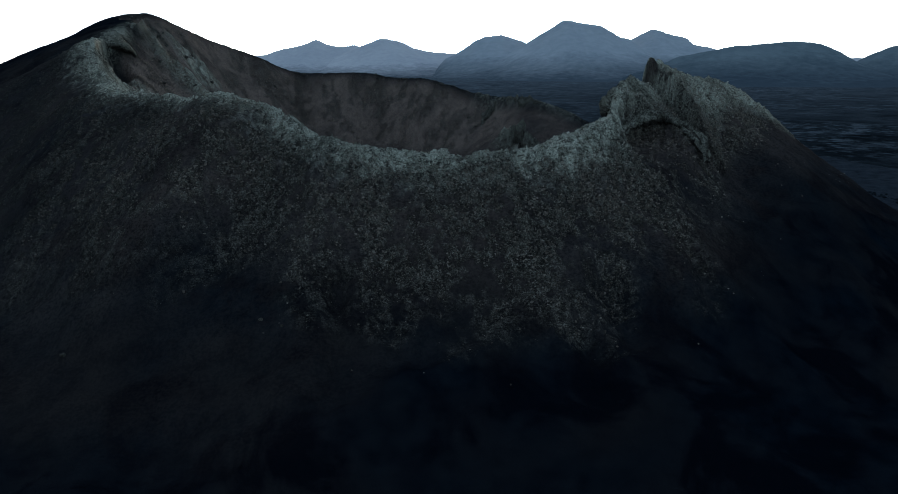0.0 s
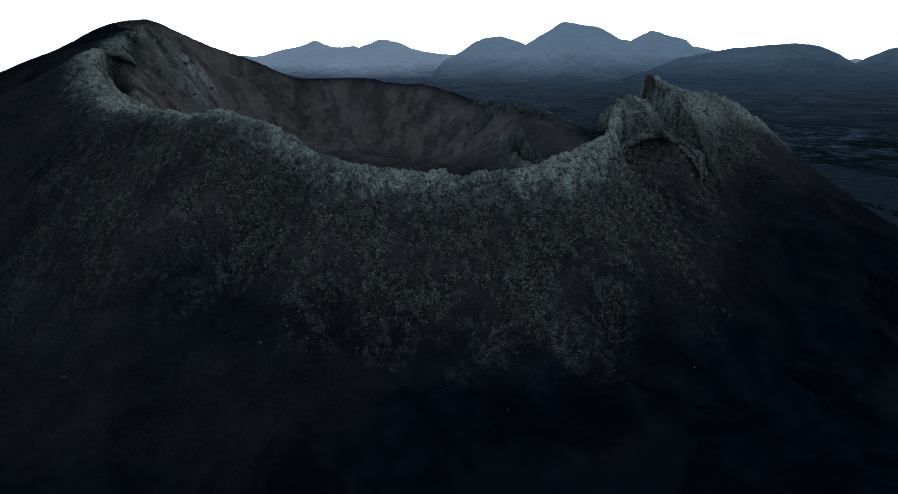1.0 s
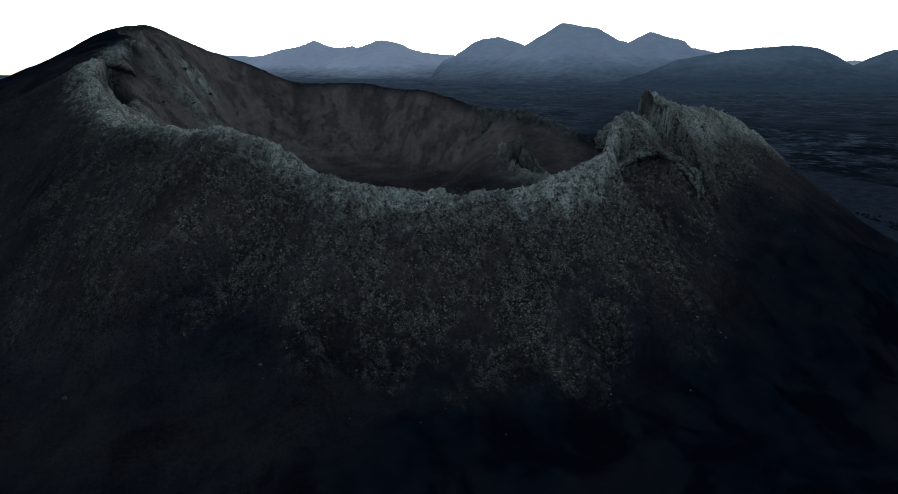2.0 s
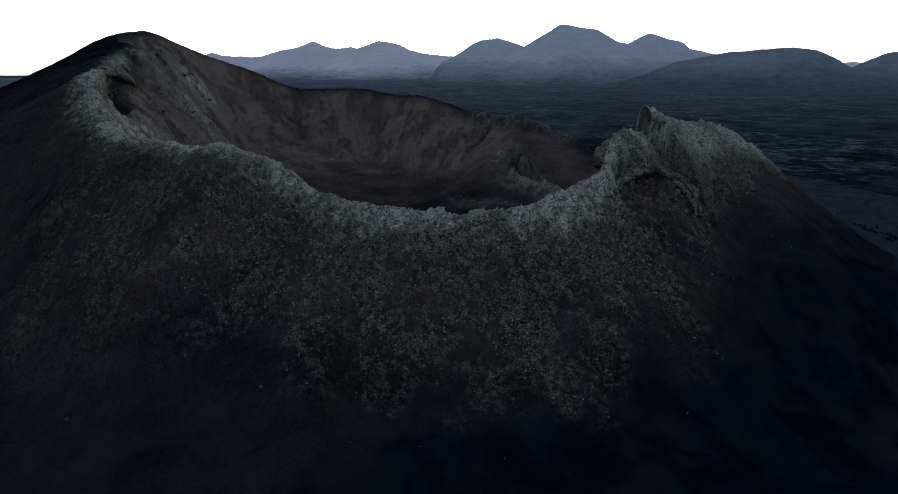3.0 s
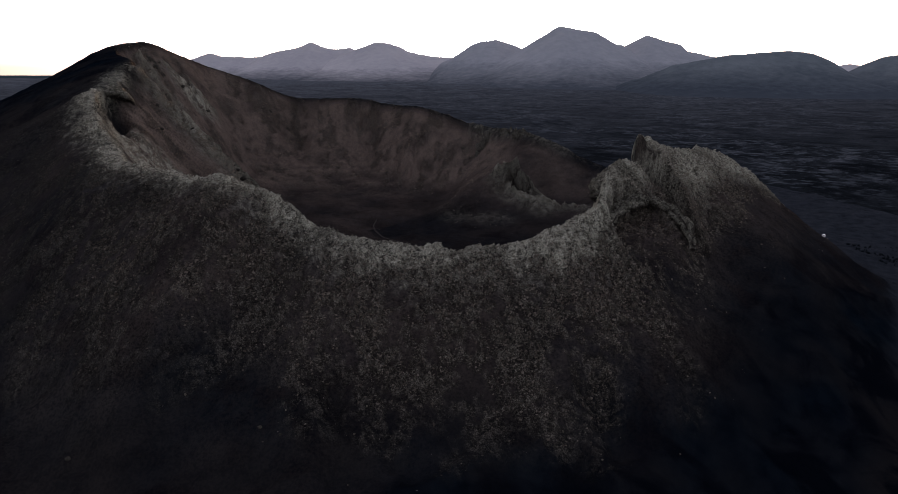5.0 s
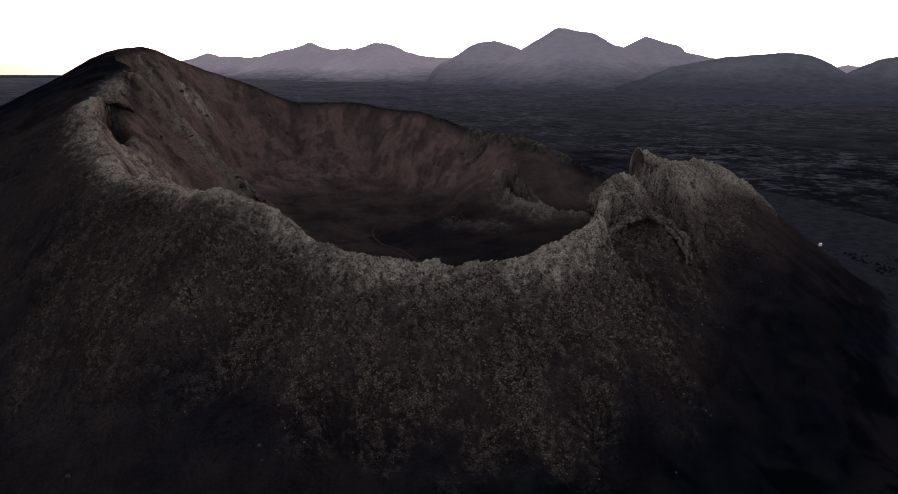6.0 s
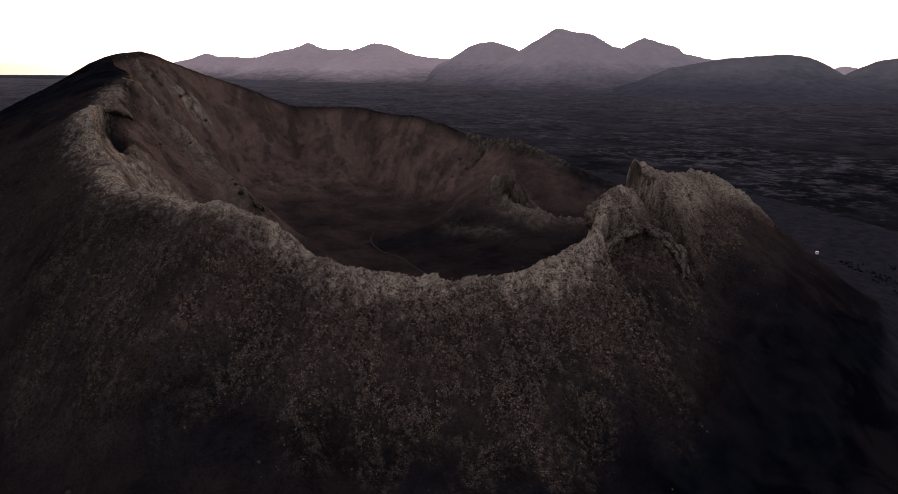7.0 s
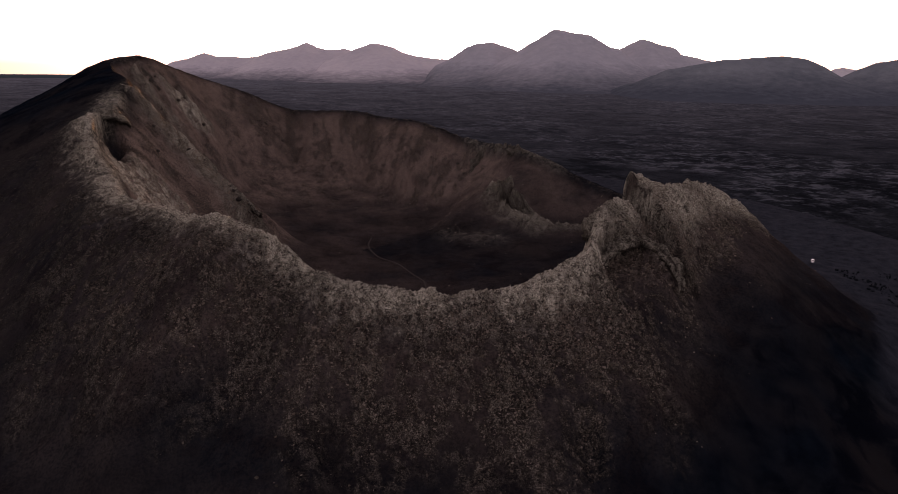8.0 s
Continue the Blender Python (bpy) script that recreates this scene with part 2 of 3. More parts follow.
def plain_z(x, y):
    """The lava plain, which rises gently towards the hills."""
    r = np.hypot(x, y)
    z = 52 - 16 * smooth(260, 60, y) * smooth(500, 150, np.abs(x)) + 40 * smooth(900, 3200, y)
    z = z + 1.4 * fbm(x / 90, y / 90, 4, 31) * smooth(60, 400, r)
    return z + 0.35 * fbm(x / 22, y / 22, 3, 37) * smooth(150, 500, r)


def by_angle(deg, pairs):
    return np.interp(deg, [p[0] for p in pairs], [p[1] for p in pairs])


def land(x, y):
    """Height, rock share, lichen share, rust, lump height, flat ash and greyness, dimmed westward, of the cone and
    crater.
    """
    def along(ax, ay, bx, by):
        k = np.clip(((x - ax) * (bx - ax) + (y - ay) * (by - ay)) / ((bx - ax) ** 2 + (by - ay) ** 2), 0, 1)
        return np.hypot(x - ax - k * (bx - ax), y - ay - k * (by - ay)), k

    th = np.arctan2(y - CY, x - CX)
    deg = np.degrees(th)
    r = np.hypot(x - CX, y - CY)
    wob = fbm(x / 26, y / 26, 4, 3)
    knot = fbm(x / 4, y / 4, 3, 15)
    R, Z = rim_at(th)
    R = R + 1.3 * wob
    Z = Z + 0.5 * fbm(x / 9, y / 9, 4, 5)
    d = r - R
    dp, e = np.maximum(d, 0), np.maximum(-d, 0)
    near = smooth(-0.2, 0.8, np.sin(-th))
    # outer flank, bulging below the western shoulder
    bulge = smooth(-48, -80, x) * smooth(-200, -140, x) * near
    m = 0.60 + 0.10 * smooth(115, 150, x) + 0.15 * near * smooth(-150, -60, x) * smooth(115, 80, x) - 0.22 * smooth(0.3, 1.0, -np.cos(th)) * (1 - near)
    m = m + (1.1 - m) * bulge
    gull = fbm(th * 26 + 0.5 * wob, r / 60, 3, 11)
    base = plain_z(x, y)
    dome = 3 + 27 * bulge + 27 * smooth(330, 450, y) * smooth(-170, -230, x)
    out_z = Z - m * (np.sqrt(dp * dp + dome * dome) - dome) * (1 + 0.006 * gull)
    apron = 57.5 - 0.24 * np.maximum(dp - 42, 0) + 2.0 * wob
    out_z = smax(out_z, np.where(near > 0.02, base + (apron - base) * near * smooth(140, 60, dp), base), 4.0)
    # inner wall: a scarp under the crest, then a long slope of cinder
    n = by_angle(deg, [(-180, 0.9), (-150, 1.0), (-110, 1.1), (-80, 1.3), (-66, 2.6), (-52, 2.2), (-35, 0.8), (-10, 0.35), (15, 0.25), (40, 0.3), (60, 0.6), (85, 0.66), (100, 0.72), (115, 0.78), (140, 0.92), (165, 1.0), (180, 0.9)])
    scarp = by_angle(deg, [(-180, 6), (-120, 4), (-60, 3), (0, 2), (40, 3), (60, 6), (85, 7), (100, 13), (112, 9), (125, 5), (150, 4), (180, 6)])
    lip = 2 + 6 * smooth(540, 590, y) * smooth(-200, -250, x) + 7 * smooth(62, 85, deg) * smooth(145, 118, deg)
    inz = Z - n * (np.sqrt(e * e + lip * lip) - lip) - scarp * smooth(0.5 + 0.6 * (lip - 2), 9 + lip, e) * (0.95 + 0.3 * gull)
    floor = 37 + 0.0004 * (x + 18) ** 2 + 0.0003 * (y - 405) ** 2 + 1.0 * wob
    floor = floor + 14 * np.exp(-((x - 56) ** 2 / 900 + (y - 500) ** 2 / 2000))
    in_z = smax(inz + 2.5 * gull * smooth(3, 30, e), floor, 6.0)
    z = np.where(d > 0, out_z, in_z)
    # soft shoulder of the western peak
    z = z + 5 * np.exp(-((x + 330) ** 2 + (y - 545) ** 2) / 4400) + 5 * np.exp(-((x + 312) ** 2 + (y - 640) ** 2) / 2500)
    # chute below the western crest
    q, k = along(-178, 398, -118, 372)
    z = z - 8 * np.exp(-((q + 4 * wob) / 10) ** 2) * (1 - 0.5 * k) * smooth(10, 30, e)
    # ribs down the inner walls
    wall = smooth(5, 24, e) * smooth(42, 60, z) * smooth(-62, -75, -np.abs(deg))
    rib = fbm(th * 8 + 0.35 * wob, r / 170, 4, 61)
    z = z + wall * (6.0 * (0.28 - np.abs(rib)) + 1.6 * fbm(x / 8, y / 8, 4, 63))
    # crust left standing on the north-eastern crest: a fin with one broken end, and a knob before it
    lean = deg + 0.05 * dp
    reach = by_angle(lean, [(-57, 60), (-54, 45), (-50, 22), (-38, 18), (-34, 11), (-32, 9)])
    fin = by_angle(lean, [(-55.75, 0), (-55.45, 13.2), (-51.3, 6.6), (-46.5, 4.2), (-44.3, 5.3), (-39, 5), (-34.6, 2.8), (-32, 0)]) * smooth(reach, 0.12 * reach, d) * smooth(4.5, 0.4, e)
    knob = (5.0 + 1.5 * fbm(x / 5, y / 5, 3, 16)) * np.exp(-((along(55.5, 220, 66, 236)[0] + 1.6 * wob) / 8.0) ** 4)
    step = 1.2 * smooth(12, 3, along(46, 201, 50, 205)[0])
    z = z + np.maximum(np.maximum(fin * (1 + 0.10 * knot), knob), step)
    z = z + 4.0 * smooth(46, 20, d) * smooth(3, 14, d) * smooth(-66, -60, deg) * smooth(-52, -57, deg)
    z = z - 3.0 * smooth(2, 9, d) * smooth(34, 14, d) * smooth(26, 36, x) * smooth(64, 54, x)
    crack = np.minimum(np.minimum(along(76, 246, 84, 233)[0], along(84, 233, 87, 219)[0]), along(92, 266, 97, 250)[0]) + 0.9 * knot
    z = z - 2.6 * np.exp(-(crack / 0.7) ** 2)
    # crags within the bowl
    rag = 1 + 0.7 * fbm(x / 5, y / 5, 4, 17)
    q1, k1 = along(47, 500, 72, 457)
    q2, k2 = along(28, 608, 100, 536)
    q3, k3 = along(-246, 606, -216, 620)
    q4, k4 = along(8, 462, 40, 446)
    q6, k6 = along(-204, 432, -114, 402)
    q7, k7 = along(-262, 590, -175, 545)
    q8, k8 = along(70, 460, 100, 452)
    inner_crag = 14 * (1 - 0.62 * k1) * (0.8 + 0.2 * rag) * np.exp(-(np.maximum(q1 + 3.0 * fbm(x / 6, y / 6, 3, 69), 0) / 9.0) ** 2)
    spur = 11 * (1 - 0.35 * k6) * (0.7 + 0.3 * rag) * np.exp(-((q6 + 3 * wob) / 7) ** 2) * smooth(2, 9, e) + 6 * (1 - 0.6 * k7) * rag * np.exp(-((q7 + 3 * wob) / 8) ** 2) * smooth(6, 20, e)
    ledge = 3.5 * rag * np.exp(-((q3 + 2 * wob) / 8) ** 4)
    crags = inner_crag + spur + ledge + 1.5 * rag * np.exp(-(q2 / 6) ** 2) * smooth(-10, 2, e) + 1.2 * rag * np.exp(-(q4 / 10) ** 2) + 3.0 * rag * np.exp(-(q8 / 3.5) ** 2)
    z = z + crags
    # alcove under the western lip
    q5, k5 = along(-170, 345, -177, 364)
    q5 = q5 + 2.0 * wob + 1.2 * knot
    alcove = np.exp(-(np.maximum(q5, 0) / 8.0) ** 4) * smooth(0.6, 2.4, e) * smooth(20, 6, e)
    z = z - 15 * alcove
    # gullies below the rocks
    for ax, ay, bx, by, w, dep in ((-27, 150, -25, 130, 2.4, 3.2), (38, 153, 41, 136, 3.6, 5.0), (30, 140, 34, 118, 3.5, 2.0), (-12, 138, -2, 122, 3.0, 2.0), (62, 163, 68, 136, 3.0, 2.6), (-84, 157, -62, 147, 3.2, 2.2)):
        qg, kg = along(ax, ay, bx, by)
        z = z - dep * (1 - 0.5 * kg) * np.exp(-((qg + 1.0 * wob) / w) ** 2)
    crag = np.clip((fin + knob + 0.6 * crags) / 4, 0, 1) * smooth(20, 15, d - 22 * smooth(-50, -56, deg) + 6 * wob)
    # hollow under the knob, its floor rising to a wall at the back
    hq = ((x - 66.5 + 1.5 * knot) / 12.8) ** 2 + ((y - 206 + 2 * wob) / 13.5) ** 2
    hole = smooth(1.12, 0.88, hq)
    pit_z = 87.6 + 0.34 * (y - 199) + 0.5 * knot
    z = z + hole * (np.minimum(z, pit_z) - z)
    # rock masks
    clump = fbm(x / 3.6, y / 3.6, 4, 22, 0.6)
    stretch = 18 + 20 * smooth(150, 85, x)
    edge = 41 + 30 * smooth(-42, -112, x) + 9 * fbm(x / 19, y / 19, 4, 21) + 4 * np.sin(x / 31 + 1)
    fade = smooth(20, -22, d - edge + 10 * clump)
    east = smooth(92, 76, x + 0.35 * (y - 200) + 6 * fbm(x / 8, y / 8, 3, 23)) + smooth(stretch + 4, stretch - 4, d + 5 * clump) * smooth(165, 148, x)
    west = smooth(-175, -45, x + 30 * wob)
    outer = fade * np.clip(east, 0, 1) * near * (0.35 + 0.65 * west) * smooth(-330, -200, x) * np.clip(0.60 + 0.9 * clump + 0.9 * fbm(x / 15, y / 15, 3, 24) + 0.4 * smooth(18, 2, d), 0, 1)
    outer = np.maximum(outer, smooth(7, 1, d + 4 * wob) * smooth(250, 330, y) * smooth(480, 430, y) * 0.7)
    outer = np.maximum(outer, smooth(14, 3, d + 5 * wob) * smooth(560, 600, y) * 0.6)
    band = smooth(2, 12, e) * smooth(60, 25, e) * smooth(60, 80, deg) * smooth(175, 130, deg)
    inner = np.clip(0.02 + 0.25 * band + 0.3 * smooth(128, 142, deg) * smooth(85, 40, e) + 1.3 * fbm(th * 13, r / 45, 4, 65, 0.6) + 0.9 * fbm(x / 7, y / 7, 4, 25, 0.65), 0, 0.9) * smooth(40, 50, z) * (0.25 + 0.75 * smooth(35, 70, np.abs(deg))) * 0.75
    rocky = np.maximum(np.where(d > 0, outer, np.maximum(inner, smooth(8, 2, e) * (0.25 + 0.75 * smooth(480, 340, y)))), crag)
    crest = np.exp(-(np.where(d > 0, (dp + 5 * clump) / 7.5, e / 4)) ** 2)
    lichen = np.clip(np.maximum(crest * smooth(460, 330, y), 0.8 * crag * np.where(y > 400, 0.5, smooth(28, 8, d))) * (1.05 + 0.45 * np.exp(-((x + 58) / 26) ** 2) + 0.3 * smooth(25, 45, x) + 0.9 * fbm(x / 24, y / 24, 3, 27)) + np.where(d > 0, 0.09, 0.04) * rocky, 0, 1)
    slab = np.exp(-(((x + 148) ** 2 / 700 + (y - 338) ** 2 / 700)) ** 2)
    pale = np.exp(-((x + 228) ** 2 / 330 + (y - 612) ** 2 / 200) ** 2)
    lichen = np.maximum(lichen, np.maximum(0.95 * slab, 1.0 * pale) * np.clip(0.8 + clump, 0, 1))
    rocky = np.maximum(rocky, 0.8 * (lichen > 0.3))
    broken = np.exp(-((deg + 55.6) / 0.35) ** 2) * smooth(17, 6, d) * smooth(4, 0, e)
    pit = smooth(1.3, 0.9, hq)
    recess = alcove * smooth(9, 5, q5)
    # broken face and cracks bare; alcove and hollow shade put into the colour
    bare_or_shaded = np.maximum(np.maximum(broken, 0.4 * pit), np.maximum(recess, np.exp(-(crack / 0.7) ** 2)))
    rocky = rocky * (1 - 0.85 * bare_or_shaded)
    lichen = lichen * (1 - bare_or_shaded) * (1 - 0.8 * pit)
    # clinker lumps
    c1, t1 = cells(x / 1.7, y / 1.7, 41)
    c2, t2 = cells(x / 0.95, y / 0.95, 43)
    lump = smooth(0.75, 0.2, c1) * t1 * t1 * 1.5 + smooth(0.75, 0.15, c2) * t2 * t2 * 1.15
    c3, t3 = cells(x / 3.8, y / 3.8, 67)
    lump = np.where(d > 0, lump + 0.7 * smooth(0.7, 0.15, c3) * t3 * t3, 0.55 * lump + smooth(0.7, 0.15, c3) * t3 * t3 * 1.8)
    calm = 1 - 0.4 * np.maximum(crest, crag)
    z = z + rocky * (lump - 0.6) * calm + rocky * 0.7 * fbm(x / 5, y / 5, 3, 45)
    z = z + 0.15 * fbm(x / 3, y / 3, 3, 47)
    z = z + smooth(36, 60, d) * near * (0.3 * fbm(th * 40, r / 45, 3, 48) + 0.12 * fbm(x / 2.2, y / 2.2, 3, 49))
    warm = smooth(2, 14, e) * (0.25 + 0.75 * smooth(40, 58, z)) * (0.35 + 0.65 * smooth(25, 75, np.abs(deg))) + 0.25 * (1 - 0.5 * smooth(-70, -140, x)) * smooth(66, 22, dp - 34 * smooth(-42, -112, x)) * near * (d > 0)
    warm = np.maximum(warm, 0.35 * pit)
    apron_line = 36 + (y - 152) * 1.55
    warm = np.maximum(warm, 0.07 * smooth(10, -22, x - apron_line + 14 * wob) * smooth(30, 50, dp) * smooth(115, 85, dp) * near * smooth(-190, -120, x))
    z = z + 1.6 * np.exp(-((x - apron_line) / 5) ** 2) * smooth(36, 46, d) * near
    # alcove loses its brown too, as painted shade under the lip
    warm = warm * (1 - recess)
    # falls off westward, so the flank's dim light sits in the stone colour
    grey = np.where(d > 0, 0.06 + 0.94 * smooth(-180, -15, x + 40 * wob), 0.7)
    flat = smooth(7, 2, out_z - base) * np.maximum(smooth(135, 185, x), smooth(450, 520, y)) * (d > 20)
    return z, rocky, lichen, np.clip(warm * (1 + 0.5 * wob), 0, 1), np.clip(lump / 1.3, 0, 1), flat, grey


# ---- mesh helpers ----
def mesh_from(name, verts, quads, material, smooth_shade=True, attrs=None):
    me = bpy.data.meshes.new(name)
    nv, nq, k = len(verts), len(quads), quads.shape[1]
    me.vertices.add(nv)
    me.vertices.foreach_set("co", np.ascontiguousarray(verts, np.float32).ravel())
    me.loops.add(nq * k)
    me.loops.foreach_set("vertex_index", np.ascontiguousarray(quads, np.int32).ravel())
    me.polygons.add(nq)
    me.polygons.foreach_set("loop_start", np.arange(0, nq * k, k, dtype=np.int32))
    me.polygons.foreach_set("use_smooth", np.full(nq, smooth_shade))
    for key, val in (attrs or {}).items():
        me.attributes.new(key, "FLOAT", "POINT").data.foreach_set("value", np.ascontiguousarray(val, np.float32))
    me.update(calc_edges=True)
    me.validate()
    me.materials.append(material)
    return me


def grid_quads(rows, cols, closed):
    c = cols if closed else cols - 1
    i, j = np.meshgrid(np.arange(rows - 1), np.arange(c), indexing="ij")
    a, b = i * cols + j, i * cols + (j + 1) % cols
    return np.stack([a, b, b + cols, a + cols], -1).reshape(-1, 4)


def thing(name, label, category, group="", kind="", at=(0, 0, 0)):
    ob = new(name)
    ob.location = at
    return tagged(ob, label, category, group, kind)


def part(name, me, parent, label=""):
    ob = new(name, me)
    ob.parent = parent
    ob.matrix_parent_inverse = Matrix.Translation(-parent.location)
    return tagged(ob, label)


# ---- the volcano ----
NEAR_A, NEAR_B = radians(-216), radians(-20)
th_dense = np.linspace(NEAR_A, NEAR_B, 1800, endpoint=False)
th_rest = np.linspace(NEAR_B, NEAR_A + 2 * math.pi, 640, endpoint=False)
THETA = np.concatenate([th_dense, th_rest])
COLS = len(THETA)


def ring_mesh(name, offsets, outside, sink=0.0):
    th = (THETA + math.pi) % (2 * math.pi) - math.pi
    R = rim_at(th)[0]
    rr = np.array([R + o if outside else R * o for o in offsets])
    x, y = CX + rr * np.cos(th), CY + rr * np.sin(th)
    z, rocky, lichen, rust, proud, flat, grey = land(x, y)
    if sink:
        z = z - sink * smooth(offsets[-1] - 25, offsets[-1], np.array(offsets))[:, None]
    v = np.stack([x, y, z], -1).reshape(-1, 3)
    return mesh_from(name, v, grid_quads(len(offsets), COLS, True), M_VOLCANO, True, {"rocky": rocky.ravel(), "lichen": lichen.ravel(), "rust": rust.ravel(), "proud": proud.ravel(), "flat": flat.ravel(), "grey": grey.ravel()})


volcano = thing("volcano", "dark cinder volcano with a wide open crater", "volcano")
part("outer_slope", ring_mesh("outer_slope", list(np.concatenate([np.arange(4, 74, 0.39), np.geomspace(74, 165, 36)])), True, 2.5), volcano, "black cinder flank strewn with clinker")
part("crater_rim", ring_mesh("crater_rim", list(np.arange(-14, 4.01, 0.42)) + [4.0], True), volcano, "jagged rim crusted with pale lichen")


def crater_mesh():
    th = np.linspace(-math.pi, math.pi, 1500, endpoint=False)
    R = rim_at(th)[0]
    k = np.concatenate([np.linspace(1, 0.35, 150), np.linspace(0.33, 0.0, 27)])
    rr = k[:, None] * (R - 11.0)[None, :]
    x, y = CX + rr * np.cos(th), CY + rr * np.sin(th)
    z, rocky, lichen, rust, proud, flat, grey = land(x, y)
    v = np.stack([x, y, z], -1).reshape(-1, 3)
    q = grid_quads(len(k), len(th), True)[:, ::-1]
    return mesh_from("crater_bowl", v, q, M_VOLCANO, True, {"rocky": rocky.ravel(), "lichen": lichen.ravel(), "rust": rust.ravel(), "proud": proud.ravel(), "flat": flat.ravel(), "grey": grey.ravel()})


part("crater_bowl", crater_mesh(), volcano, "rust-tinged cinder bowl with scattered scree")


def rib_mesh(name, way, size, lichen, seed, wide=1.25, tall=0.75, wild=1.0):
    """A rough rib of rock along a way of points, with its half-thickness at each."""
    way = np.array(way, float)
    n, m = 24 * len(way), 30
    k = np.arange(len(way))
    s = np.linspace(0, len(way) - 1, n)
    c = np.stack([np.interp(s, k, way[:, j]) for j in range(3)], -1)
    rad = np.interp(s, k, size)
    for _ in range(10):
        c[1:-1] = (c[:-2] + 2 * c[1:-1] + c[2:]) / 4
    run = np.concatenate([[0], np.cumsum(np.linalg.norm(np.diff(c, axis=0), axis=1))])
    u, v = np.meshgrid(run, np.linspace(0, 2 * math.pi, m, endpoint=False), indexing="ij")
    big = fbm(u / 5.5 + seed, 1.3 * np.cos(v) + 7, 3, seed)
    rough = 1 + wild * (0.5 * big + 0.3 * fbm(u / 1.8, 2.6 * np.sin(v) + 2 * np.cos(v), 3, seed + 3))
    blocks, tag = cells(u / 2.2, 2.4 * v / math.pi * 2, seed + 5)
    rough = rough + 0.22 * (tag - 0.5) - 0.18 * smooth(0.45, 0.75, blocks)
    tx, ty = np.gradient(c[:, 0]), np.gradient(c[:, 1])
    ln = np.hypot(tx, ty) + 1e-6
    side = np.stack([ty / ln, -tx / ln, np.zeros(n)], -1)
    p = c[:, None] + side[:, None] * (rad[:, None] * rough * wide * np.cos(v))[:, :, None]
    p[:, :, 2] += rad[:, None] * rough * tall * np.sin(v)
    full = np.ones(n * m)
    crusted = lichen * np.clip(0.9 + 1.2 * big.ravel(), 0, 1) * smooth(-0.6, 0.4, np.sin(v)).ravel()
    q = grid_quads(n, m, True)
    return mesh_from(name, p.reshape(-1, 3), q, M_VOLCANO, True, {"rocky": full, "lichen": crusted, "rust": 0.3 * full, "proud": 0.4 * full, "flat": 0 * full, "grey": 0.8 * full})


part("rock_brow", rib_mesh("rock_brow", [(53.5, 203, 96.5), (57, 210, 99.0), (63, 217, 100.5), (70, 220.5, 100.5), (77.5, 220.5, 97.5), (81.5, 213, 93.5), (80.5, 203, 88.0)], [0.8, 2.0, 2.8, 2.9, 2.4, 1.7, 0.7], 0.45, 81), volcano, "pale brow of rock over a hollow")
